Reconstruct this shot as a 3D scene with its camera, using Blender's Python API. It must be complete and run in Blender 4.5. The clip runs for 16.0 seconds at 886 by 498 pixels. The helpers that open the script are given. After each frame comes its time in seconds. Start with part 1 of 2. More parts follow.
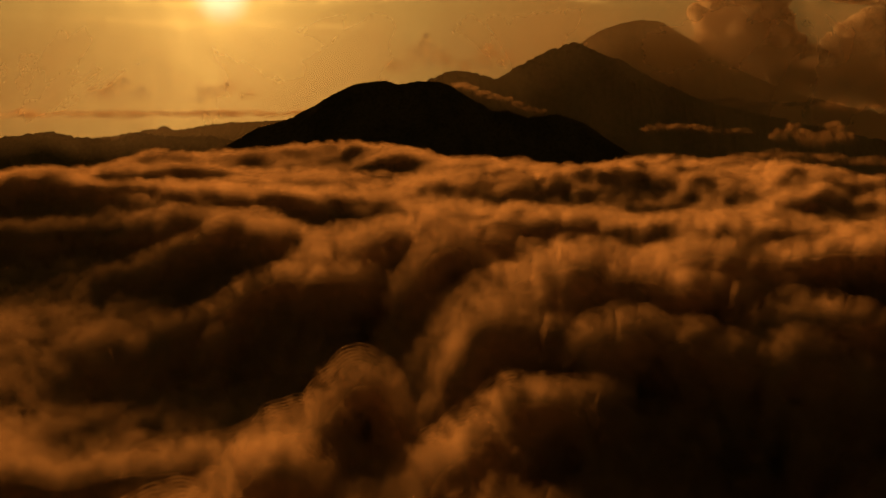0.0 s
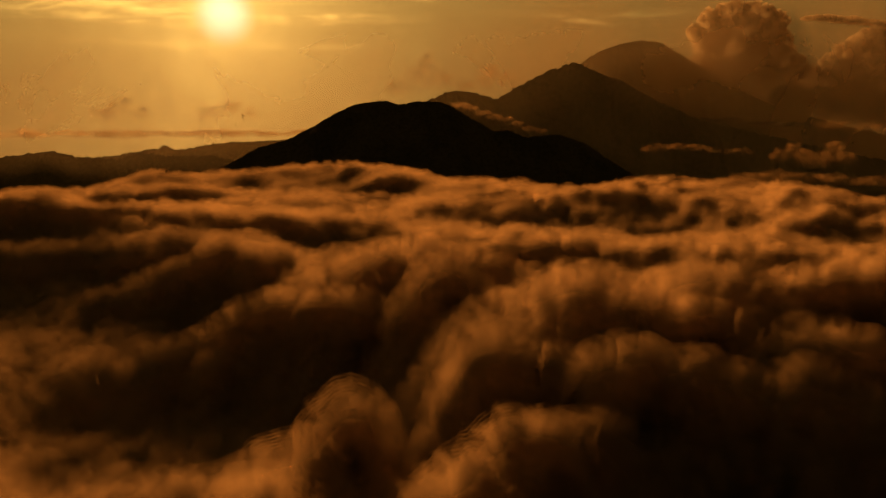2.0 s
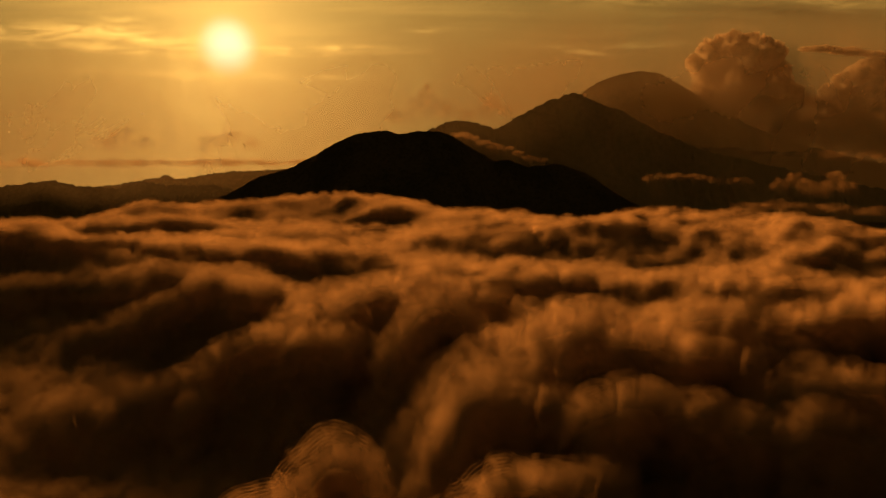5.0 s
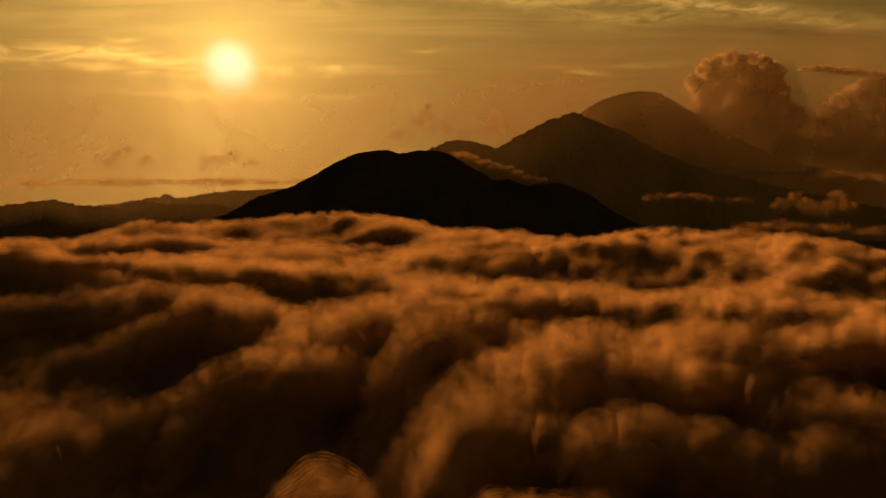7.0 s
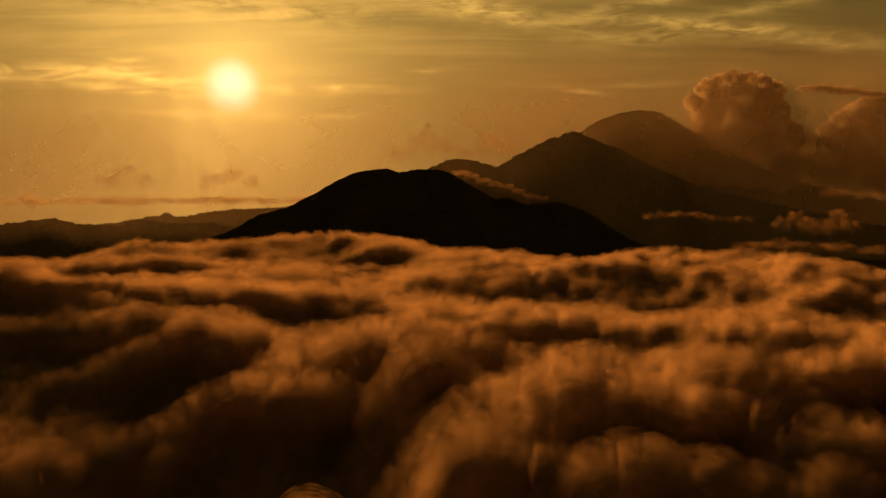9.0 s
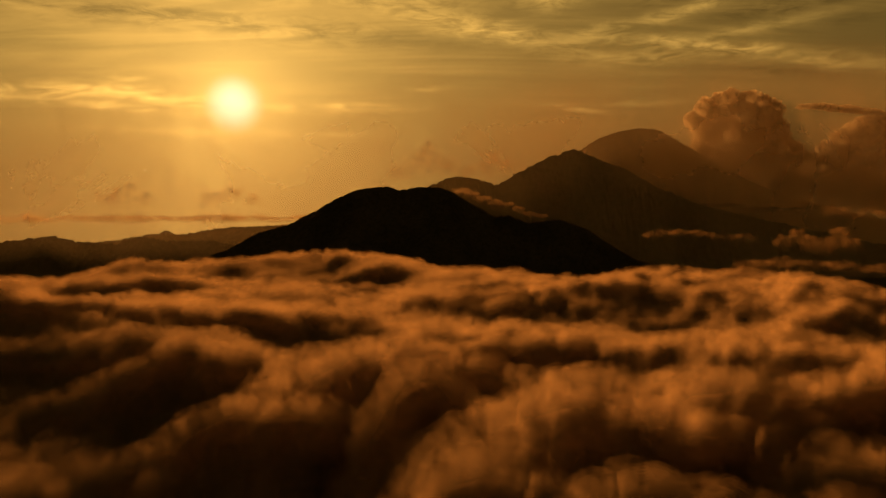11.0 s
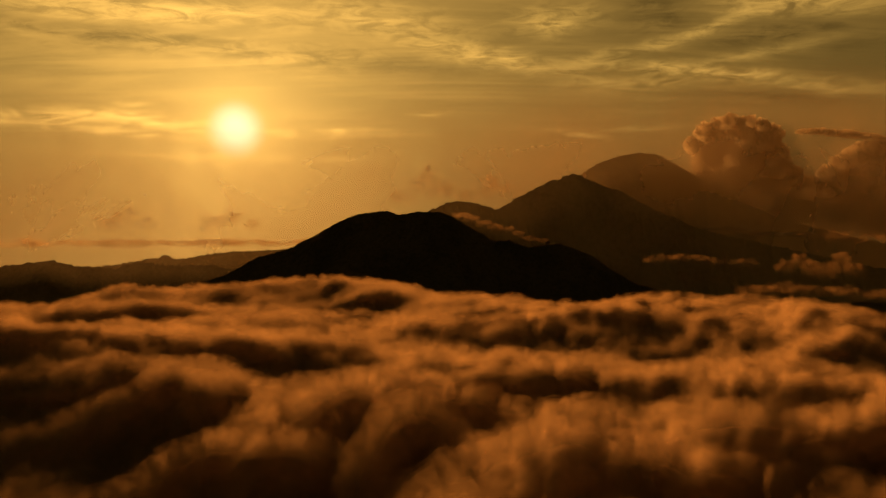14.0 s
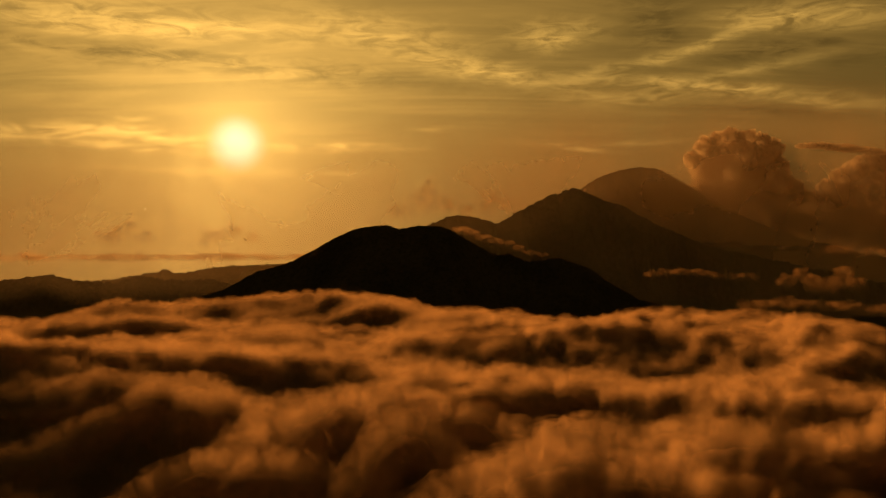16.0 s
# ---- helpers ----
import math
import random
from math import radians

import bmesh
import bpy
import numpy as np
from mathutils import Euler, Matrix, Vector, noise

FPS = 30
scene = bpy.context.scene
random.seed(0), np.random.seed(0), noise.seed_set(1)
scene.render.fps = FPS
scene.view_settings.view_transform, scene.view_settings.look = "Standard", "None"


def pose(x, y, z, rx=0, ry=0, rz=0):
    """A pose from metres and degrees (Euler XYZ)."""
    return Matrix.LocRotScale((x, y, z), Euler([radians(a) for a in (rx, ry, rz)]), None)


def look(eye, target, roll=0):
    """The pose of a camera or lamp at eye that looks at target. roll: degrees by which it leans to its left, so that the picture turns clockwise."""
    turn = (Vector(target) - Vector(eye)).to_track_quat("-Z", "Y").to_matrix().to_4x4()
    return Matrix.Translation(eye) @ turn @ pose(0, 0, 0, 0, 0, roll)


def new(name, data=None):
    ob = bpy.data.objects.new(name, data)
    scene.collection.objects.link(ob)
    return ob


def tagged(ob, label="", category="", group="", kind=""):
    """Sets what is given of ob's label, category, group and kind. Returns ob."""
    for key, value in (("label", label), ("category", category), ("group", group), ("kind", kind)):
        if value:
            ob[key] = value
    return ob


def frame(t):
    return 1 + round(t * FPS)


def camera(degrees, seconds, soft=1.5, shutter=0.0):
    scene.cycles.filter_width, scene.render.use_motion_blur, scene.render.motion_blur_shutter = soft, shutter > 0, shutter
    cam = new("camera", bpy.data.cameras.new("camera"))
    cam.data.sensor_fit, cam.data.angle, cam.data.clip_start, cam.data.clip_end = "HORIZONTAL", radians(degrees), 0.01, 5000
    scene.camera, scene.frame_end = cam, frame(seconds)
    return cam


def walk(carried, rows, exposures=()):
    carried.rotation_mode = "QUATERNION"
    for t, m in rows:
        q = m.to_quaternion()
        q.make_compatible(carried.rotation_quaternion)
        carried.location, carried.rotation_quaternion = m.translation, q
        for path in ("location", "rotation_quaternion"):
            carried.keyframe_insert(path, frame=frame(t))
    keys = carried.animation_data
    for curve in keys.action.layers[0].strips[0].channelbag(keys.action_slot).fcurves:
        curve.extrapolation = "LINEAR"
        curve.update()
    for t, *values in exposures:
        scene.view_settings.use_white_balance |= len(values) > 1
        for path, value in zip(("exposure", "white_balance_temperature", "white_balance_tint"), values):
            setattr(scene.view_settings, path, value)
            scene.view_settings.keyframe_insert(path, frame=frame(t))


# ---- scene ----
cam = camera(62.5, 16.0)
ROWS = [
    (0.0, 0.12, -3.09, 120.08, 0.096, -15.035),
    (1.0, 1.48, 2.16, 120.30, 0.127, -14.291),
    (2.0, 2.84, 7.31, 120.50, 0.157, -13.544),
    (3.0, 4.20, 12.36, 120.67, 0.186, -12.796),
    (4.0, 5.56, 17.33, 120.81, 0.215, -12.048),
    (5.0, 6.91, 22.21, 120.92, 0.242, -11.302),
    (6.0, 8.27, 27.03, 120.99, 0.269, -10.559),
    (7.0, 9.62, 31.78, 121.04, 0.295, -9.822),
    (8.0, 10.98, 36.47, 121.07, 0.320, -9.093),
    (9.0, 12.33, 41.12, 121.06, 0.345, -8.376),
    (10.0, 13.68, 45.73, 121.02, 0.368, -7.673),
    (11.0, 15.03, 50.31, 120.95, 0.391, -6.987),
    (12.0, 16.38, 54.87, 120.85, 0.413, -6.323),
    (13.0, 17.73, 59.41, 120.73, 0.435, -5.685),
    (14.0, 19.08, 63.94, 120.57, 0.455, -5.077),
    (15.0, 20.43, 68.47, 120.38, 0.475, -4.504),
    (16.0, 21.78, 73.02, 120.17, 0.494, -3.970),
]
walk(cam, [(t, pose(x, y, z, 90 + pitch, 0, yaw) @ pose(0, 0, 0, 0, 0, -0.15)) for t, x, y, z, yaw, pitch in ROWS],
     exposures=[(0.0, 1.4), (16.0, 1.4)])

# ---- light: a low morning sun ahead of the camera, a golden sky ----
SUN_AZ, SUN_EL = -16.10, 4.13          # degrees, azimuth from +y towards +x
sun_dir = Vector((math.sin(radians(SUN_AZ)) * math.cos(radians(SUN_EL)),
                  math.cos(radians(SUN_AZ)) * math.cos(radians(SUN_EL)), math.sin(radians(SUN_EL))))
sun = new("sun", bpy.data.lights.new("sun", "SUN"))
LAMP_EL = SUN_EL + 11.0                # the glow round the disc lifts the light's middle
lamp_dir = Vector((math.sin(radians(SUN_AZ)) * math.cos(radians(LAMP_EL)),
                   math.cos(radians(SUN_AZ)) * math.cos(radians(LAMP_EL)), math.sin(radians(LAMP_EL))))
sun.data.energy, sun.data.angle, sun.data.color = 4.2, radians(30.0), (1.0, 0.345, 0.055)
sun.matrix_world = look(Vector((0, 0, 0)), -lamp_dir)
scene.cycles.transparent_max_bounces = 128


class Nodes:
    """Short hand for node trees."""

    def __init__(self, tree):
        self.tree = tree
        tree.nodes.clear()

    def add(self, kind, ins=None, **props):
        n = self.tree.nodes.new(kind)
        for k, v in props.items():
            setattr(n, k, v)
        for k, v in (ins or {}).items():
            self.put(n.inputs[k], v)
        return n

    def put(self, socket, v):
        if isinstance(v, bpy.types.NodeSocket):
            self.tree.links.new(v, socket)
        else:
            socket.default_value = v

    def math(self, op, a, b=0.0, c=0.0, clamp=False):
        n = self.add("ShaderNodeMath", {0: a, 1: b, 2: c}, operation=op, use_clamp=clamp)
        return n.outputs[0]

    def vec(self, op, a, b=(0, 0, 0), out=0):
        return self.add("ShaderNodeVectorMath", {0: a, 1: b}, operation=op).outputs[out]

    def mix(self, f, a, b, blend="MIX"):
        n = self.add("ShaderNodeMix", data_type="RGBA", blend_type=blend)
        self.put(n.inputs[0], f), self.put(n.inputs[6], a), self.put(n.inputs[7], b)
        return n.outputs[2]

    def ramp(self, f, stops, interpolation="LINEAR"):
        n = self.add("ShaderNodeValToRGB", {0: f})
        r = n.color_ramp
        r.interpolation = interpolation
        while len(r.elements) < len(stops):
            r.elements.new(0.5)
        for e, (p, c) in zip(r.elements, stops):
            e.position, e.color = p, (*c, 1) if len(c) == 3 else c
        return n.outputs[0]

    def noise(self, vector, scale, detail=4.0, rough=0.5, distortion=0.0, out=0):
        return self.add("ShaderNodeTexNoise", {"Vector": vector, "Scale": scale, "Detail": detail, "Roughness": rough,
                                               "Distortion": distortion}).outputs[out]

    def smooth(self, v, a, b, lo=0.0, hi=1.0):
        return self.add("ShaderNodeMapRange", {0: v, 1: a, 2: b, 3: lo, 4: hi}, interpolation_type="SMOOTHSTEP").outputs[0]


def make_world():
    world = bpy.data.worlds.new("sky")
    scene.world = world
    world.use_nodes = True
    n = Nodes(world.node_tree)
    d = n.add("ShaderNodeTexCoord").outputs["Generated"]
    sx = n.add("ShaderNodeSeparateXYZ", {0: d})
    x, y, z = sx.outputs[0], sx.outputs[1], sx.outputs[2]
    up = n.math("MAXIMUM", z, 0.015)
    sky = n.add("ShaderNodeTexSky", {"Vector": n.add("ShaderNodeCombineXYZ", {0: x, 1: y, 2: up}).outputs[0]},
                sky_type="NISHITA", sun_disc=False, sun_elevation=radians(SUN_EL), sun_rotation=radians(SUN_AZ),
                altitude=1500, air_density=1.6, dust_density=4.0, ozone_density=0.6).outputs[0]
    grey = n.math("POWER", n.add("ShaderNodeRGBToBW", {0: sky}).outputs[0], 0.8)
    sky = n.mix(0.95, sky, n.add("ShaderNodeCombineColor", {0: grey, 1: grey, 2: grey}).outputs[0])
    sky = n.mix(1.0, sky, SKY_TINT, "MULTIPLY")
    # thin high cloud: drawn-out streaks on a flat layer seen in perspective
    lift = n.math("ADD", n.math("MAXIMUM", z, 0.0), 0.12)
    flat = n.add("ShaderNodeCombineXYZ", {0: n.math("DIVIDE", x, lift), 1: n.math("DIVIDE", y, lift), 2: 0.0}).outputs[0]
    streaks = n.add("ShaderNodeMapping", {"Vector": flat, "Rotation": (0, 0, -0.12), "Scale": (0.45, 2.3, 1.0)}).outputs[0]
    a = n.noise(streaks, 1.5, 9.0, 0.58, 0.8)
    b = n.noise(flat, 1.1, 5.0, 0.55, 0.4)
    high = n.smooth(z, 0.02, 0.16)
    veil = n.math("MULTIPLY", n.smooth(n.math("ADD", n.math("MULTIPLY", a, 0.65), n.math("MULTIPLY", b, 0.45)), 0.44, 0.72), high)
    sky = n.mix(veil, sky, n.mix(1.0, sky, (1.55, 1.52, 1.5, 1), "MULTIPLY"))
    east = n.math("MULTIPLY", n.math("ARCTAN2", x, y), 180 / math.pi)
    rise = n.math("MULTIPLY", n.math("ARCSINE", z), 180 / math.pi)
    plan = n.add("ShaderNodeCombineXYZ", {0: east, 1: n.math("MULTIPLY", rise, 2.0), 2: 0.0}).outputs[0]
    warp = n.add("ShaderNodeSeparateColor", {0: n.noise(plan, 0.16, 6.0, 0.6, 0.0, out=1)})
    east = n.math("MULTIPLY_ADD", n.math("SUBTRACT", warp.outputs[0], 0.5), 4.0, east)
    rise = n.math("MULTIPLY_ADD", n.math("SUBTRACT", warp.outputs[1], 0.5), 1.5, rise)
    torn = n.smooth(n.noise(n.vec("MULTIPLY", plan, (0.5, 1.0, 1.0)), 0.7, 9.0, 0.62, 0.8), 0.32, 0.66, 0.0, 1.5)
    gain = n.smooth(z, 0.04, 0.26, 1.0, 1.4)
    for az, el, length, width, tilt, much in STREAKS:
        c, sn = math.cos(radians(tilt)), math.sin(radians(tilt))
        u, v = n.math("SUBTRACT", east, az), n.math("SUBTRACT", rise, el)
        a = n.math("DIVIDE", n.math("ADD", n.math("MULTIPLY", u, c), n.math("MULTIPLY", v, sn)), length)
        b = n.math("DIVIDE", n.math("SUBTRACT", n.math("MULTIPLY", v, c), n.math("MULTIPLY", u, sn)), width)
        g = n.math("EXPONENT", n.math("MULTIPLY", n.math("ADD", n.math("POWER", n.math("ABSOLUTE", a), 2.0), n.math("POWER", n.math("ABSOLUTE", b), 2.0)), -0.8))
        gain = n.math("ADD", gain, n.math("MULTIPLY", n.math("MULTIPLY", g, torn), 2.3 * much))
    sky = n.mix(1.0, sky, n.add("ShaderNodeCombineColor", {0: gain, 1: gain, 2: gain}).outputs[0], "MULTIPLY")
    # the sun's disc and its aureole
    near = n.math("ARCCOSINE", n.vec("DOT_PRODUCT", d, tuple(sun_dir), 1), 0.0)
    deg = n.math("MULTIPLY", near, 180 / math.pi)
    wide = n.math("MULTIPLY", n.math("EXPONENT", n.math("MULTIPLY", deg, -0.095)), GLOW_WIDE)
    tight = n.math("MULTIPLY", n.math("EXPONENT", n.math("MULTIPLY", deg, -0.33)), GLOW_TIGHT)
    disc = n.smooth(deg, 0.4, 2.5, GLOW_DISC, 0.0)
    glow = n.mix(1.0, (0, 0, 0, 1), n.mix(1.0, GLOW_COL, n.add("ShaderNodeCombineColor", {
        0: n.math("ADD", wide, n.math("ADD", tight, disc)), 1: n.math("ADD", wide, n.math("ADD", tight, n.math("MULTIPLY", disc, 1.5))),
        2: n.math("ADD", wide, n.math("ADD", tight, n.math("MULTIPLY", disc, 7.0)))}).outputs[0], "MULTIPLY"), "ADD")
    total = n.mix(1.0, sky, glow, "ADD")
    bg = n.add("ShaderNodeBackground", {0: total, 1: SKY_STRENGTH})
    n.add("ShaderNodeOutputWorld", {0: bg.outputs[0]})


# drifts of high cloud: azimuth, elevation, half-length, half-width, tilt (degrees), how much brighter
STREAKS = [(-24.2, 12.42, 11.07, 1.02, 0, 0.5), (-28.2, 4.78, 4.87, 0.41, 0, 0.45), (-21.0, 4.57, 3.32, 0.36, -6, 0.5), (-9.4, 3.83, 5.32, 0.25, 0, 0.4),
           (-1.6, 5.48, 1.24, 0.2, 2, 0.3), (-23.6, 5.8, 0.97, 0.15, 5, 0.3), (8.7, 12.23, 3.32, 0.92, 3, 0.7), (25.4, 12.31, 6.64, 0.92, -3, 0.6),
           (17.4, 10.7, 5.76, 0.41, 12, 0.6), (3.6, 9.5, 5.76, 0.66, -12, 0.45), (23.8, 9.35, 4.87, 0.41, 8, 0.45), (21.8, 7.49, 9.3, 0.46, -8, 0.7),
           (9.9, 3.73, 1.86, 0.15, -5, 0.6), (15.0, 7.35, 4.43, 0.46, -5, 0.35), (-27.9, 10.51, 7.53, 0.76, -3, -0.2), (-13.4, 9.86, 11.52, 0.92, -3, -0.2),
           (15.5, 12.74, 3.99, 1.43, 0, -0.3), (25.5, 10.12, 5.32, 0.82, 0, -0.25), (25.8, 6.3, 6.2, 0.71, 0, -0.15), (-29.4, 10.23, 2.66, 0.25, -5, 0.3),
           (-5.0, 12.42, 5.76, 1.12, -14, 0.35), (-26.5, 3.99, 7.09, 0.25, -4, 0.3), (-8.6, 2.02, 2.66, 0.15, 0, 0.25), (-19.4, 2.14, 7.09, 0.31, -2, 0.15),
           (14.4, 4.08, 2.66, 0.2, 0, 0.2)]
SKY_STRENGTH = 0.077
SKY_TINT = (0.216, 0.124, 0.026, 1)
GLOW_COL = (1.0, 0.60, 0.14, 1)
GLOW_WIDE, GLOW_TIGHT, GLOW_DISC = 1.9, 3.0, 2.6
make_world()


# ---- materials ----
def material(name):
    m = bpy.data.materials.new(name)
    m.use_nodes = True
    return m, Nodes(m.node_tree)


def vapour(name, cover, scale, lo, hi, colour=(0.42, 0.40, 0.38), stretch=(1, 1, 1), foot=None, side=None, haze=0.0):
    """Vapour: a skin of droplets that lets part of the light through and scatters the rest onwards, whichever way the skin is turned.
    cover: how much it stops; lo, hi: where its ragged noise begins and is full; foot: (z low, z high), thinning upwards."""
    m, n = material(name)
    pos = n.add("ShaderNodeNewGeometry").outputs["Position"]
    q = n.vec("MULTIPLY", pos, stretch)
    scatter = n.add("ShaderNodeBsdfTranslucent", {"Color": colour + (1,), "Normal": tuple(lamp_dir)}).outputs[0]
    if cover < 1.0 or lo > 0:
        ragged = n.math("MULTIPLY", n.smooth(n.noise(q, scale, 6.0, 0.6, 0.7), lo, hi), cover)
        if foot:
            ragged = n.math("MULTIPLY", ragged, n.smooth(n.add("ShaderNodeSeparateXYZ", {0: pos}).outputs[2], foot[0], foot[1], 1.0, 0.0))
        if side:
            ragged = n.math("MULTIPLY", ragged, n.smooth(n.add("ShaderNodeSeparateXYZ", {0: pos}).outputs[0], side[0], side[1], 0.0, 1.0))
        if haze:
            # warm tint in the colour stands in for light scattered about in hazy air
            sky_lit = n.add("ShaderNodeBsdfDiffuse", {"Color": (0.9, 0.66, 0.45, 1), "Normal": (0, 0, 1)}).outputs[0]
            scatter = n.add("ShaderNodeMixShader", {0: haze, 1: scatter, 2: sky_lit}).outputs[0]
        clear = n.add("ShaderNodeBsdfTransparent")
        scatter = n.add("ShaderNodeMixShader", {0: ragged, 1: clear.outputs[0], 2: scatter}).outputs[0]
    n.add("ShaderNodeOutputMaterial", {0: scatter})
    return m


def slope_material(name, dark, light, scale):
    """Forest and bare lava on a mountain's flank."""
    m, n = material(name)
    pos = n.add("ShaderNodeNewGeometry").outputs["Position"]
    big = n.noise(pos, scale, 6.0, 0.6)
    small = n.noise(pos, scale * 14, 5.0, 0.65)
    col = n.mix(n.math("MULTIPLY", n.smooth(big, 0.35, 0.65), 0.8), dark + (1,), light + (1,))
    col = n.mix(n.smooth(small, 0.4, 0.7), col, n.mix(1.0, col, (0.55, 0.6, 0.5, 1), "MULTIPLY"))
    bmp = n.add("ShaderNodeBump", {"Strength": 0.8, "Distance": 6.0, "Height": small})
    p = n.add("ShaderNodeBsdfPrincipled", {"Base Color": col, "Roughness": 0.95, "Specular IOR Level": 0.1, "Normal": bmp.outputs[0]})
    n.add("ShaderNodeOutputMaterial", {0: p.outputs[0]})
    return m


def billow(name, colour, cover=1.0, lo=0.0, hi=0.0):
    """Thick cloud: the droplets throw the light onwards, so that a face turned partly away from the sun still glows.
    cover below 1: a ragged outer skin whose noise begins at lo and is full at hi."""
    m, n = material(name)
    geo = n.add("ShaderNodeNewGeometry")
    pos = geo.outputs["Position"]
    tone = n.mix(n.smooth(n.noise(pos, 0.02, 4.0, 0.6), 0.3, 0.7), colour + (1,), tuple(0.85 * c for c in colour) + (1,))
    bump = n.add("ShaderNodeBump", {"Strength": 0.7, "Distance": 3.0, "Height": n.noise(pos, 0.16, 7.0, 0.6, 0.6)}).outputs[0]
    soft = n.vec("NORMALIZE", n.vec("ADD", n.vec("MULTIPLY", bump, (0.6, 0.6, 0.6)), tuple(0.7 * lamp_dir)))
    shade = n.add("ShaderNodeBsdfDiffuse", {"Color": tone, "Normal": soft}).outputs[0]
    if cover < 1.0:
        ragged = n.math("MULTIPLY", n.smooth(n.noise(pos, 0.13, 7.0, 0.62, 0.8), lo, hi), cover)
        clear = n.add("ShaderNodeBsdfTransparent").outputs[0]
        shade = n.add("ShaderNodeMixShader", {0: ragged, 1: clear, 2: shade}).outputs[0]
    n.add("ShaderNodeOutputMaterial", {0: shade})
    return m


CLOUD = (0.40, 0.30, 0.22)
CORE = billow("cloud_core", CLOUD)
SKINS = [billow("cloud_skin", CLOUD, 0.24 - 0.012 * k, 0.15 + 0.02 * k, 0.54 + 0.02 * k) for k in range(12)]
FAR_CLOUD = vapour("heaped_cloud", 0.5, 0.03, 0.10, 0.5)
# darker copy of the heaped cloud: its lit tops are dimmed by colour
BANK = vapour("dimmed_bank", 0.4, 0.012, 0.1, 0.5, colour=(0.20, 0.18, 0.16))
FAINT_CLOUD = vapour("faint_cloud", 0.03, 0.012, 0.2, 0.6, colour=(0.15, 0.14, 0.13), haze=0.5)
LAYER_CLOUD = vapour("layer_cloud", 0.10, 0.012, 0.1, 0.5)
# clouds over the valley: the mountains' shade is put into a darker cloud colour
PUFF = vapour("puff", 0.06, 0.05, 0.2, 0.7, foot=(-62, -128), colour=(0.20, 0.145, 0.10))
STRIP = vapour("strip", 0.045, 0.045, 0.25, 0.75, foot=(-66, -104), colour=(0.20, 0.145, 0.10), stretch=(0.6, 1, 1.5))
WISP = vapour("wisp", 0.12, 0.025, 0.3, 0.7, colour=(0.36, 0.28, 0.21), stretch=(0.5, 1, 1.6))
# haze sheets: pale veils that lighten the slopes behind them, thinner with height
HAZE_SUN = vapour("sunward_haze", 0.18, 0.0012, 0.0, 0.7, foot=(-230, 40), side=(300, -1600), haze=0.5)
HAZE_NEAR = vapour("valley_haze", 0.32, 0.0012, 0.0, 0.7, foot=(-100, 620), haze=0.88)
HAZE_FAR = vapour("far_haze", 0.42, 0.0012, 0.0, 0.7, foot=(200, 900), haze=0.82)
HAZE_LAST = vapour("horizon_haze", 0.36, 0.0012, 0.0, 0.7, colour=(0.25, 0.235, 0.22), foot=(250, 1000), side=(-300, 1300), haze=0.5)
LAVA = slope_material("dark_lava_slope", (0.030, 0.027, 0.022), (0.055, 0.048, 0.036), 0.004)
FOREST = slope_material("forest_slope", (0.035, 0.040, 0.022), (0.060, 0.058, 0.036), 0.003)
LAND = slope_material("valley_land", (0.035, 0.038, 0.024), (0.060, 0.056, 0.036), 0.002)


# ---- smooth random fields over the plan ----
def cell_hash(i, j, seed):
    h = (i.astype(np.int64) * 374761393 + j.astype(np.int64) * 668265263 + seed * 974711) & 0xFFFFFFFF
    h = ((h ^ (h >> 13)) * 1274126177) & 0xFFFFFFFF
    h = ((h ^ (h >> 16)) * 2246822519) & 0xFFFFFFFF
    return ((h ^ (h >> 15)) & 0xFFFFFF) / float(0x1000000)


def value_noise(x, y, cell, seed):
    u, v = x / cell, y / cell
    i, j = np.floor(u), np.floor(v)
    f, g = u - i, v - j
    f, g = f * f * f * (f * (f * 6 - 15) + 10), g * g * g * (g * (g * 6 - 15) + 10)
    a, b = cell_hash(i, j, seed), cell_hash(i + 1, j, seed)
    c, d = cell_hash(i, j + 1, seed), cell_hash(i + 1, j + 1, seed)
    return 2 * ((a * (1 - f) + b * f) * (1 - g) + (c * (1 - f) + d * f) * g) - 1


def fractal(x, y, cell, seed, octaves=4, gain=0.5):
    s, amp = np.zeros_like(x), 1.0
    for k in range(octaves):
        c, sn = math.cos(0.7 * k), math.sin(0.7 * k)
        s += amp * value_noise(c * x - sn * y, sn * x + c * y, cell / 2 ** k, seed + k)
        amp *= gain
    return s


def puffs(x, y, cell, seed):
    """Rounded heads of vapour, jittered over a grid: height in units of the cell."""
    i, j = np.floor(x / cell), np.floor(y / cell)
    best = np.zeros_like(x)
    for di in (-1, 0, 1):
        for dj in (-1, 0, 1):
            a, b = i + di, j + dj
            px = (a + 0.15 + 0.7 * cell_hash(a, b, seed)) * cell
            py = (b + 0.15 + 0.7 * cell_hash(a, b, seed + 11)) * cell
            r = cell * (0.55 + 0.45 * cell_hash(a, b, seed + 23))
            q = np.clip(1 - ((x - px) ** 2 + (y - py) ** 2) / (r * r), 0, 1)
            best = np.maximum(best, np.sqrt(q) * r / cell * (0.6 + 0.4 * cell_hash(a, b, seed + 37)))
    return best


def smoothstep(a, b, v):
    t = np.clip((v - a) / (b - a), 0, 1)
    return t * t * (3 - 2 * t)


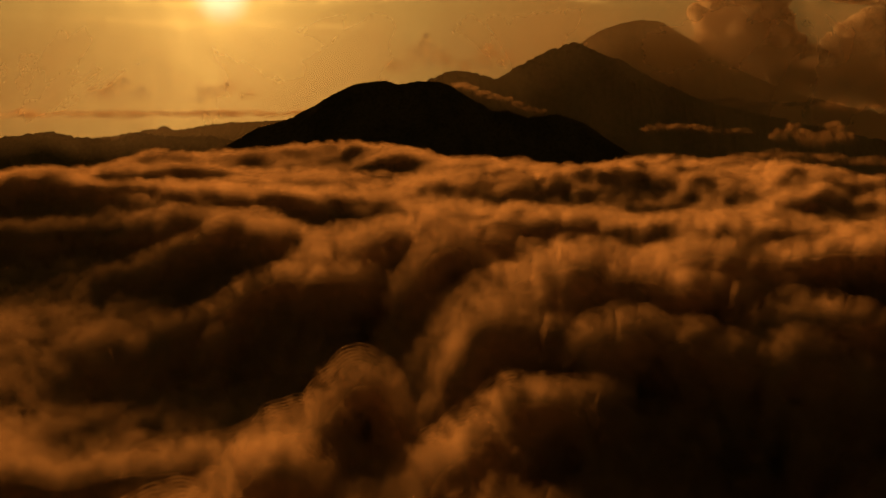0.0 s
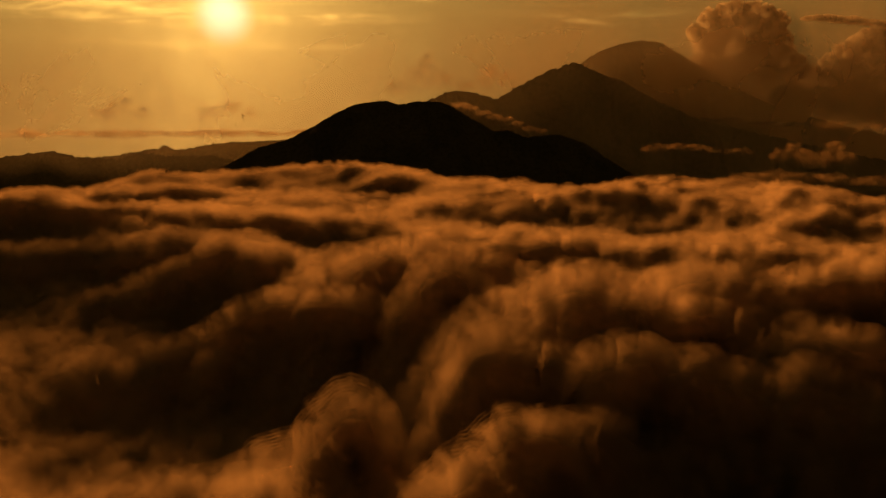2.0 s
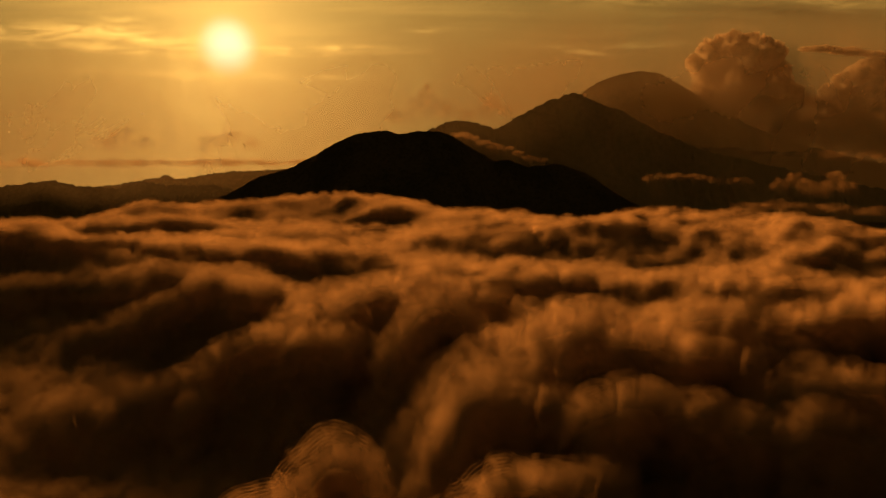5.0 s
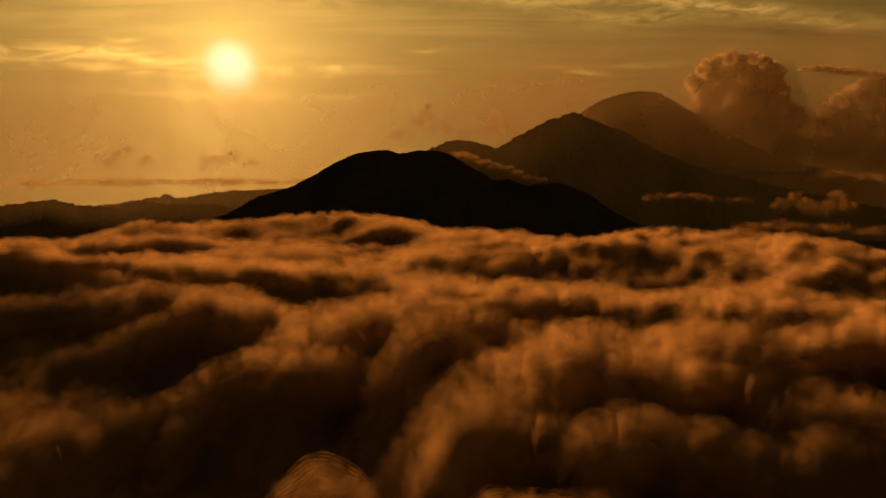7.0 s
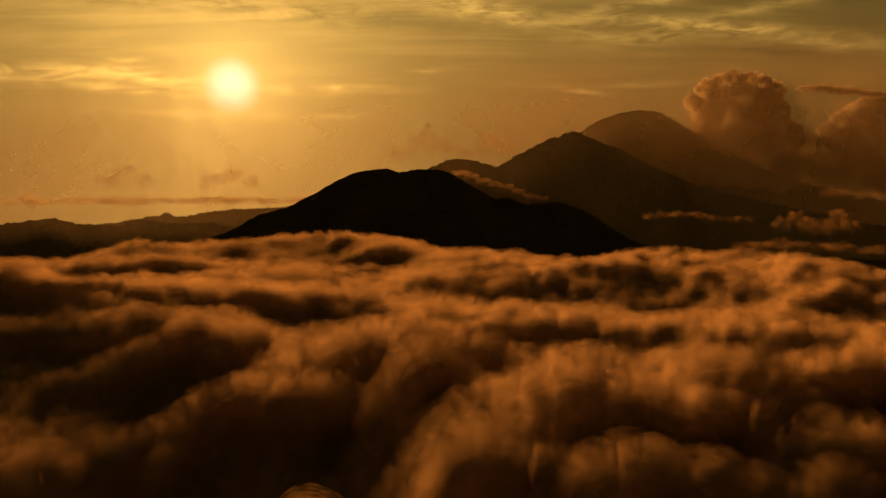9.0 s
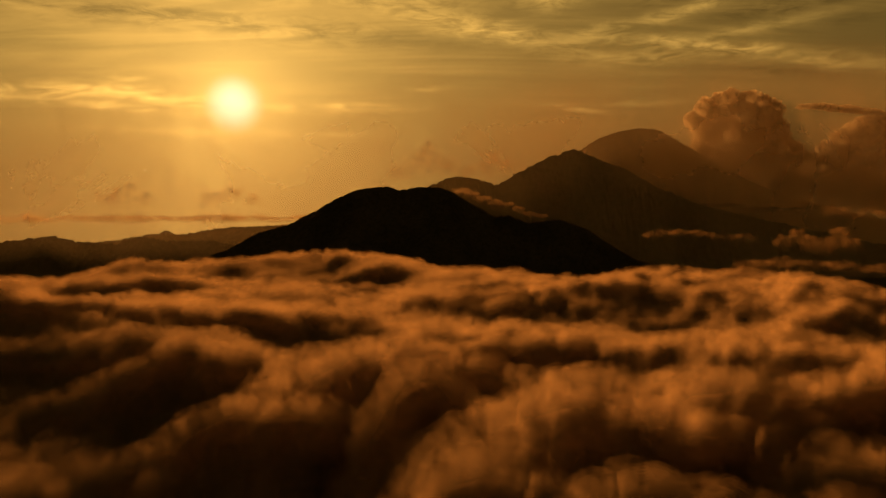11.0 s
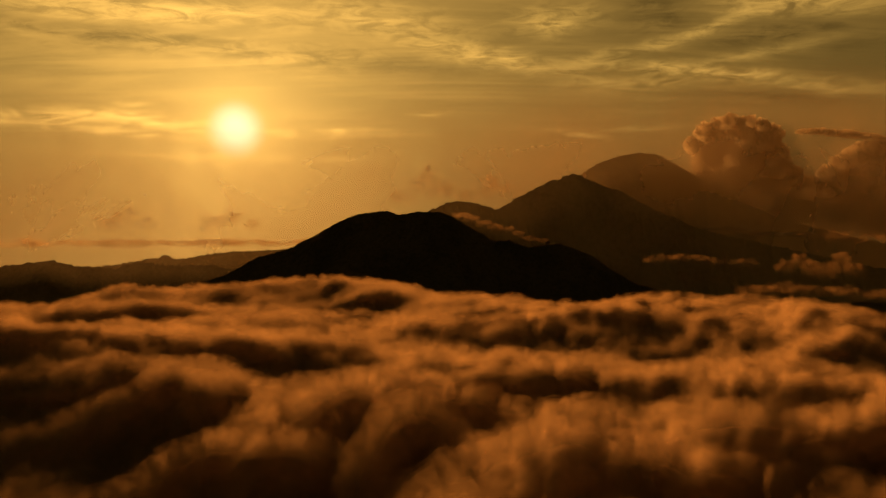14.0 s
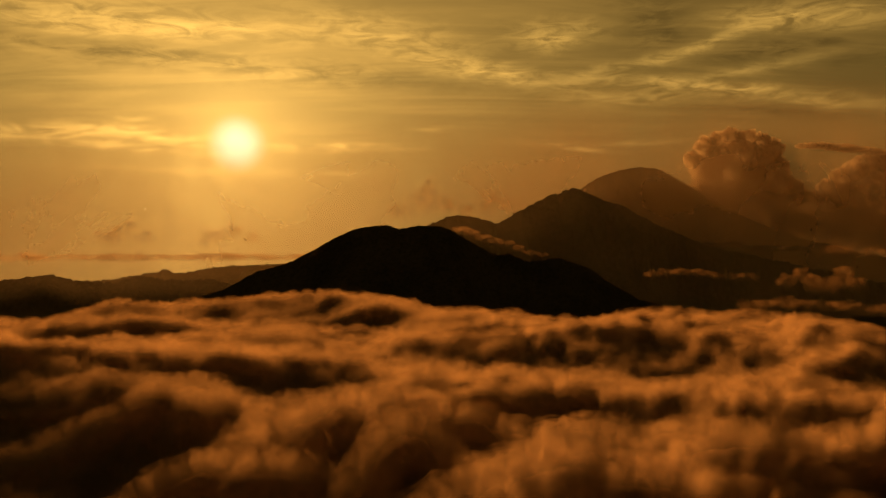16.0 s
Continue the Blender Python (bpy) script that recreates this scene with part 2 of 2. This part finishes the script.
def sheet_mesh(name, grid, closed=False):
    """A mesh from a grid of places, rows by columns; closed joins the last column to the first."""
    rows, cols = grid.shape[:2]
    k = np.arange(rows * cols).reshape(rows, cols)
    nxt = np.roll(k, -1, axis=1) if closed else k
    a, b = (k[:-1], nxt[:-1]) if closed else (k[:-1, :-1], k[:-1, 1:])
    c, d = (nxt[1:], k[1:]) if closed else (k[1:, 1:], k[1:, :-1])
    quads = np.stack([a, b, c, d], axis=-1).reshape(-1, 4)
    me = bpy.data.meshes.new(name)
    me.vertices.add(rows * cols)
    me.vertices.foreach_set("co", grid.reshape(-1).astype(np.float32))
    me.loops.add(quads.size)
    me.loops.foreach_set("vertex_index", quads.reshape(-1).astype(np.int32))
    me.polygons.add(len(quads))
    me.polygons.foreach_set("loop_start", (np.arange(len(quads)) * 4).astype(np.int32))
    me.polygons.foreach_set("use_smooth", np.ones(len(quads), bool))
    me.update(calc_edges=True)
    return me


# ---- the sea of cloud under the camera ----
# heads and ridges: x, y, half-widths along x and y, height over the troughs
NEAR_HEADS = [(-32, 276, 19, 15, 28), (-52, 252, 20, 15, 22), (-70, 228, 22, 15, 24), (-92, 205, 22, 13, 22),
              (-122, 180, 30, 11, 17), (66, 258, 25, 12, 34), (38, 244, 26, 14, 32),
              (8, 230, 16, 12, 20), (98, 236, 9, 8, 12), (24, 212, 20, 11, 12)]
MIDDLE_HEADS = [(36, 308, 23, 19, 40), (60, 335, 34, 24, 47), (82, 291, 25, 15, 42), (-2, 380, 22, 22, 51),
                (66, 378, 50, 22, 44), (24, 342, 19, 18, 40), (132, 302, 50, 16, 32), (165, 385, 62, 24, 44),
                (240, 410, 62, 24, 42), (196, 338, 50, 16, 28), (112, 352, 45, 18, 42)]
LEFT_HEADS = [(-72, 405, 52, 13, 26), (-118, 386, 13, 8, 14), (-176, 478, 70, 20, 22), (-272, 510, 90, 24, 19),
              (-22, 440, 56, 28, 42), (-30, 330, 13, 12, 14), (-330, 560, 80, 30, 36)]
TROUGHS = [(165, 246, 70, 36, 44), (-62, 338, 36, 24, 32), (-170, 238, 62, 34, 52), (-150, 360, 62, 24, 30), (-150, 320, 84, 34, 36), (140, 228, 60, 30, 30), (-6, 292, 13, 20, 30), (-82, 548, 42, 30, 24), (-215, 485, 30, 18, 16), (-160, 455, 30, 16, 16), (-330, 735, 60, 22, 26),
           (-240, 728, 46, 20, 26), (-92, 790, 40, 16, 24), (122, 508, 45, 14, 20), (46, 498, 26, 14, 18),
           (232, 372, 50, 12, 18), (-345, 640, 50, 18, 16)]


def heads(x, y, items):
    s = np.zeros_like(x)
    for cx, cy, rx, ry, h in items:
        q = ((x - cx) / rx) ** 2 + ((y - cy) / ry) ** 2
        s = np.maximum(s, h * np.exp(-0.5 * q ** 1.25)) + 0.25 * np.minimum(s, h * np.exp(-0.5 * q ** 1.25))
    return s


def cloud_height(x, y):
    wx = x + 9 * fractal(x, y, 45, 5, 3)
    wy = y + 7 * fractal(x, y, 45, 9, 3)
    dist = np.hypot(x, y)
    far = smoothstep(400, 520, y + 0.12 * x)
    side = 1 - smoothstep(60, 130, y) * (1 - smoothstep(0.75, 0.9, np.abs(x) / np.maximum(y, 1)))
    z = -44 + 4 * fractal(x, y, 60, 21, 3)
    z += heads(wx, wy, NEAR_HEADS + MIDDLE_HEADS + LEFT_HEADS) * (1 - 0.4 * far)
    z += np.maximum(far, 0.9 * side) * (32 + 8 * fractal(x * 0.6, y * 1.25, 95, 31, 3))
    z -= heads(wx, wy, TROUGHS)
    # the far crest, and the edge where the cloud ends over the caldera
    crest = np.exp(-0.5 * ((y - 900 + 0.06 * np.abs(x + 200)) / 55) ** 2) * smoothstep(160, -120, x)
    z += 9 * crest
    rim = 985 - 150 * smoothstep(-60, 240, x) + 40 * fractal(x, y * 0.3, 160, 41, 3)
    z += 6 * smoothstep(60, 300, x) * smoothstep(520, 700, y)
    z -= 190 * smoothstep(rim - 30, rim + 190, dist) * smoothstep(-100, 100, y)
    z -= 9 * smoothstep(-80, -320, x) * smoothstep(640, 820, y) + 3 * smoothstep(700, 850, y)
    # rounded heads, large to middling
    grow = 0.8 - 0.08 * far
    low = 0.35 + 0.65 * smoothstep(-34, -14, z)
    big = (1 - far) * puffs(wx * 0.8, wy * 1.1, 46, 51) + far * puffs(wx * 0.36, wy * 1.05, 48, 53)
    mid = (1 - far) * puffs(wx * 0.9, wy * 1.1, 22, 61) + far * puffs(wx * 0.45, wy * 1.1, 24, 63)
    z += grow * low * ((19 - 8 * far) * (big - 0.45) + (13 - 4 * far) * (mid - 0.4))
    return z


def outward(p):
    """The upward normal at every place of a grid."""
    nrm = np.cross(np.gradient(p, axis=1), np.gradient(p, axis=0))
    nrm /= np.maximum(np.linalg.norm(nrm, axis=-1, keepdims=True), 1e-9)
    nrm[nrm[..., 2] < 0] *= -1
    return nrm


def cloud_grid(cols, lines, lift):
    front = np.radians(np.linspace(-39, 39, cols))
    back = np.radians(np.linspace(39, 321, 80)[1:-1])
    az = np.concatenate([front, back])
    rad = np.concatenate([np.geomspace(0.3, 95, 40)[:-1], np.geomspace(95, 1180, lines)])
    r, a = np.meshgrid(rad, az, indexing="ij")
    x, y = 8 + r * np.sin(a), 20 + r * np.cos(a)
    z = cloud_height(x, y)
    p = np.stack([x, y, z], axis=-1)
    nrm = outward(p)
    lean = nrm + np.array([0, 0, 0.9])
    lean /= np.linalg.norm(lean, axis=-1, keepdims=True)
    # the layers of vapour keep to the body and swell a little over its heads
    away = smoothstep(380, 640, np.hypot(x, y))
    p += lean * (lift * (1 - 0.5 * away) * (0.45 + 0.65 * puffs(x * 0.7, y, 19, 301) + 0.35 * puffs(x * 0.8, y * 1.1, 9, 401)))[..., None]
    p[..., 2] += 5 * away
    # small heads pushed out along the surface's own normal, so that they bulge and overhang; few where the sheet is coarse
    dense = smoothstep(40, 130, r) * smoothstep(math.cos(radians(46)), math.cos(radians(39)), np.cos(a))
    u, v = x + 0.6 * z, y - 0.8 * z
    for cell, amount, seed in ((12, 7.4, 71), (5.6, 2.7, 81), (3.1, 0.9, 91)):
        nrm = outward(p)
        calm = dense * (0.35 + 0.65 * smoothstep(-0.5, 0.6, fractal(x, y, 70, seed % 7, 2)))
        calm *= 0.25 + 0.75 * smoothstep(-47, -20, z)
        h = puffs(u, v, cell, seed) - 0.4
        p += nrm * (amount * h * calm)[..., None]
    return p


sea = new("cloud_sea")
tagged(sea, "billowing golden-lit sea of cloud with dark troughs", "cloud", kind="stuff")
core = new("core", sheet_mesh("core", cloud_grid(460, 440, 0.0), closed=True))
core.data.materials.append(CORE)
core.parent = sea
for k, skin in enumerate(SKINS):
    layer = new("vapour_layer", sheet_mesh("vapour_layer", cloud_grid(225, 220, 1.3 * (k + 1)), closed=True))
    layer.data.materials.append(skin)
    layer.parent = sea


# ---- mountains ----
def mountain(name, y, knots, slope, depth, mat, label, seed, rough, base=-545, step=6.0, fringe=2.0):
    """A ridge whose crest follows the knots (x, z) and falls away to both sides in gullied flanks."""
    kx, kz = np.array(knots, float).T
    xs = np.arange(kx[0], kx[-1] + step, step)
    vs = np.concatenate([-np.geomspace(depth, 2, 70), np.linspace(-1.5, 1.5, 3), np.geomspace(2, min(depth, 230), 24)])
    v, x = np.meshgrid(vs, xs, indexing="ij")
    crest = np.interp(x, kx, kz)
    for shift in (-step * 1.5, step * 1.5):
        crest += np.interp(x + shift, kx, kz)
    crest /= 3
    gully = fractal(x + 0.25 * v, v * 0.35, 120, seed, 5, 0.55)
    drop = np.abs(v) * slope * (1 - 0.25 * smoothstep(0, depth, np.abs(v)))
    z = crest - drop + rough * gully * smoothstep(0, 60, np.abs(v))
    z += fringe * (0.7 * fractal(x, v, 14, seed + 50, 3, 0.7) + 0.5 * fractal(x, v, 60, seed + 60, 2))
    z = np.maximum(z, base)
    z[0] = base
    yy = y + v + 25 * fractal(x, x * 0, 260, seed + 7, 3)
    ob = new(name, sheet_mesh(name, np.stack([x, yy, z], axis=-1)))
    ob.data.materials.append(mat)
    return tagged(ob, label, "mountain", kind="structure")


mountain("mountain", 3450, [(-1500, -430), (-1024, -300), (-871, -215), (-736, -181), (-642, -137), (-481, -47), (-401, -17),
                            (-271, -1), (-206, -19), (-128, -6), (-31, -6), (42, -34), (173, -111), (240, -150), (297, -137),
                            (385, -174), (529, -155), (677, -208), (788, -287), (898, -348), (1250, -450), (1750, -545)],
         1.0, 440, LAVA, "near-black volcano with a notched crater rim above the clouds", 3, 16, fringe=3.0)
mountain("mountain", 4250, [(-500, -300), (-141, -55), (-61, -17), (35, 23), (115, 26), (211, 2), (301, -23), (465, 70), (590, 131),
                            (741, 180), (844, 131), (1007, 76), (1206, -39), (1372, -102), (1539, -162), (1771, -213), (2071, -277),
                            (2542, -374), (2900, -430)],
         2.4, 250, FOREST, "dark forested mountain with a pointed summit behind the volcano", 13, 18, fringe=7.0)
mountain("mountain", 4700, [(200, -230), (621, 30), (861, 183), (962, 250), (1099, 294), (1237, 317), (1359, 300), (1469, 234),
                            (1636, 133), (1822, 30), (2008, -56), (2194, -125), (2563, -213), (2815, -266), (3300, -360)],
         3.6, 200, FOREST, "tall hazy brown volcano cone on the horizon", 23, 10, fringe=4.0)
mountain("hill_range", 3800, [(-3109, -341), (-2293, -299), (-2024, -263), (-1884, -301), (-1709, -307), (-1588, -273), (-1444, -293), (-1239, -288), (-1038, -322), (-892, -357), (-576, -456)],
         0.9, 160, FOREST, "low jagged range of hazy hills behind the cloud", 33, 20, base=-545, fringe=6.0)
mountain("hill_range", 4150, [(-2447, -359), (-1864, -331), (-1572, -274), (-1510, -299), (-1284, -262), (-1125, -252), (-965, -246), (-775, -243), (-319, -284)],
         0.9, 120, FOREST, "faint far ridge of hills in golden haze", 43, 20, base=-545, fringe=6.0)

# the land under it all, out to the horizon
rr, aa = np.meshgrid(np.geomspace(20, 4950, 60), np.radians(np.linspace(0, 360, 97)[:-1]), indexing="ij")
gx, gy = rr * np.sin(aa), rr * np.cos(aa)
ground = new("ground", sheet_mesh("ground", np.stack([gx, gy, -520 + 12 * fractal(gx, gy, 500, 77, 4)], axis=-1), closed=True))
ground.data.materials.append(LAND)
tagged(ground, "dark valley floor under the clouds", "ground", kind="structure")


# ---- separate clouds ----
def unit_ball(level):
    bm = bmesh.new()
    bmesh.ops.create_icosphere(bm, subdivisions=level, radius=1.0)
    v = np.array([q.co for q in bm.verts])
    f = np.array([[q.index for q in t.verts] for t in bm.faces])
    bm.free()
    return v, f


BALLS = [unit_ball(3), unit_ball(2), unit_ball(1)]


def cumulus(name, y, lobes, mat, label, seed, flat=0.6, children=7, depth=0.8, wob=0.16, squash=1.0):
    """A heaped cloud: each lobe (x, z, radius) carries smaller heads on its upper half."""
    rng = np.random.default_rng(seed)
    balls, big = [], max(q[2] for q in lobes)
    for x, z, r in lobes:
        c = np.array([x, y, z], float)
        balls += [(c, r, 0), (c, 0.7 * r, 1)]
        for _ in range(children):
            d = rng.normal(size=3)
            d[2] = abs(d[2]) * 0.9 - 0.15
            d /= np.linalg.norm(d)
            r2 = r * rng.uniform(0.28, 0.5)
            c2 = c + d * r * 0.85 * np.array([1, depth, flat])
            balls += [(c2, r2, 1), (c2, 0.65 * r2, 2)]
            for _ in range(5):
                e = rng.normal(size=3)
                e[2] = abs(e[2]) * 0.9 - 0.1
                e /= np.linalg.norm(e)
                balls.append((c2 + e * r2 * 0.85 * np.array([1, depth, squash]), r2 * rng.uniform(0.28, 0.5), 2))
    vs, fs, count = [], [], 0
    for c, r, level in balls:
        ball, faces = BALLS[level]
        f = rng.normal(size=(5, 3)) * 2.6
        ph = rng.uniform(0, 6.28, 5)
        bump = 1 + wob * np.mean(np.sin(ball @ f.T + ph), axis=1) * 2
        scale = np.array([1, depth, flat if r > 0.5 * big else squash])
        vs.append(c + ball * bump[:, None] * r * scale)
        fs.append(faces + count)
        count += len(ball)
    v, f = np.concatenate(vs), np.concatenate(fs)
    me = bpy.data.meshes.new(name)
    me.from_pydata(v.tolist(), [], f.tolist())
    me.polygons.foreach_set("use_smooth", np.ones(len(f), bool))
    me.materials.append(mat)
    return tagged(new(name, me), label, "cloud")


cumulus("cumulus_cloud", 4910, [(1700, 450, 66), (1790, 500, 58), (1870, 520, 58), (1960, 500, 66), (2060, 470, 66), (2140, 430, 66),
                                (1615, 365, 56), (1690, 330, 80), (1800, 390, 100), (1930, 400, 110), (2060, 360, 110), (2170, 330, 80),
                                (1720, 240, 100), (1850, 270, 120), (1990, 260, 120), (2120, 240, 110), (2210, 200, 90), (2300, 150, 80)],
        FAR_CLOUD, "towering heaped cloud with bright rims over the horizon", 1, flat=0.9)
cumulus("cumulus_cloud", 4930, [(1700, 120, 130), (1850, 100, 140), (2020, 100, 140), (2200, 70, 140), (2390, 90, 90), (1900, -40, 190), (2150, -90, 200), (2400, -110, 200), (2650, -120, 220), (2950, -100, 240), (2700, 40, 150), (2950, 60, 170)],
        BANK, "brown foot of the heaped cloud in haze, dimmed in its colour", 15, flat=0.8)
cumulus("cumulus_cloud", 4920, [(2530, 180, 66), (2600, 245, 66), (2680, 290, 86), (2780, 310, 100), (2900, 300, 120), (2600, 130, 110),
                                (2760, 170, 140), (2920, 160, 150), (2480, 70, 90)],
        FAR_CLOUD, "broad dark heaped cloud bank near the horizon", 2, flat=0.85)
cumulus("stratus_cloud", 4900, [(2360, 455, 70), (2450, 450, 80), (2560, 440, 90), (2680, 430, 90), (2790, 415, 80)], FAR_CLOUD,
        "small flat dark cloud beside the heaped cloud", 16, flat=0.22, squash=0.45)
cumulus("cumulus_cloud", 4880, [(-130, 150, 80), (-90, 210, 50), (-180, 60, 120), (-40, 60, 110), (-290, 20, 90)], FAINT_CLOUD,
        "faint heaped cloud in golden haze", 3)
cumulus("cumulus_cloud", 4880, [(260, 110, 80), (320, 150, 50), (200, 40, 110), (430, 60, 90)], FAINT_CLOUD,
        "faint heaped cloud in golden haze", 4)
cumulus("cumulus_cloud", 4880, [(-2150, -110, 80), (-2080, -60, 50), (-2250, -150, 90), (-1990, -140, 70)], FAINT_CLOUD,
        "faint heaped cloud in golden haze", 5)
cumulus("cumulus_cloud", 4880, [(-1450, -120, 80), (-1380, -90, 50), (-1560, -150, 80), (-1270, -150, 70)], FAINT_CLOUD,
        "faint heaped cloud in golden haze", 6)
# flat layer along the horizon on the sun's side
cumulus("stratus_cloud", 4650, [(-2900 + 180 * k, -250 + 6 * math.sin(2.3 * k), 120 + 30 * math.sin(1.7 * k)) for k in range(14)], LAYER_CLOUD,
        "long flat bright-edged cloud layer under the sun", 7, flat=0.16, squash=0.3)
cumulus("stratus_cloud", 4740, [(1500 + 150 * k, -90 - 14 * k + 8 * math.sin(2.1 * k), 110) for k in range(10)], WISP,
        "thin flat cloud layer at the volcano's foot", 8, flat=0.10, squash=0.3)
cumulus("stratus_cloud", 4330, [(1150 + 130 * k, -130 - 8 * k + 8 * math.sin(2.1 * k), 90) for k in range(8)], WISP,
        "thin flat cloud layer between two mountains", 9, flat=0.14, squash=0.35)
# shreds that cling to the slopes and puffs over the valley
cumulus("cloud_shred", 3800, [(75 + 60 * k, -40 - 19 * k + 7 * math.sin(1.9 * k), 46 - 2 * k) for k in range(8)], WISP,
        "ragged lit shred of cloud on the volcano's shoulder", 10, flat=0.4, squash=0.6)
cumulus("cloud_puff", 1900, [(868, -92, 24), (905, -74, 22), (935, -92, 26), (975, -96, 26), (1008, -72, 24), (1045, -100, 28), (960, -120, 40)], PUFF,
        "small ragged puff of cloud rising over the dark valley", 11, flat=0.8)
cumulus("cloud_puff", 2000, [(560 + 42 * k, -84 + 9 * math.sin(0.9 * k), 26) for k in range(7)], STRIP,
        "low strip of cloud over the dark valley", 12, flat=0.45, squash=0.6)
cumulus("cloud_puff", 2300, [(1200 + 60 * k, -40 - 4 * k, 38) for k in range(6)], STRIP,
        "low strip of cloud over the dark valley", 13, flat=0.45, squash=0.6)
cumulus("cloud_puff", 1350, [(560 + 60 * k, -72 + 5 * math.sin(1.3 * k), 34) for k in range(9)], STRIP,
        "low grey cloud bank beyond the edge of the cloud sea", 14, flat=0.3, squash=0.5)


# ---- haze between the ranges: flat see-through sheets added in place of lit air ----
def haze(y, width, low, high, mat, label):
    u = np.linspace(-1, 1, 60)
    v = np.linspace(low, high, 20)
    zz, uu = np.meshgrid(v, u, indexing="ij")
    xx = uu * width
    ob = new("haze_sheet", sheet_mesh("haze_sheet", np.stack([xx, y + 0 * zz, zz], axis=-1)))
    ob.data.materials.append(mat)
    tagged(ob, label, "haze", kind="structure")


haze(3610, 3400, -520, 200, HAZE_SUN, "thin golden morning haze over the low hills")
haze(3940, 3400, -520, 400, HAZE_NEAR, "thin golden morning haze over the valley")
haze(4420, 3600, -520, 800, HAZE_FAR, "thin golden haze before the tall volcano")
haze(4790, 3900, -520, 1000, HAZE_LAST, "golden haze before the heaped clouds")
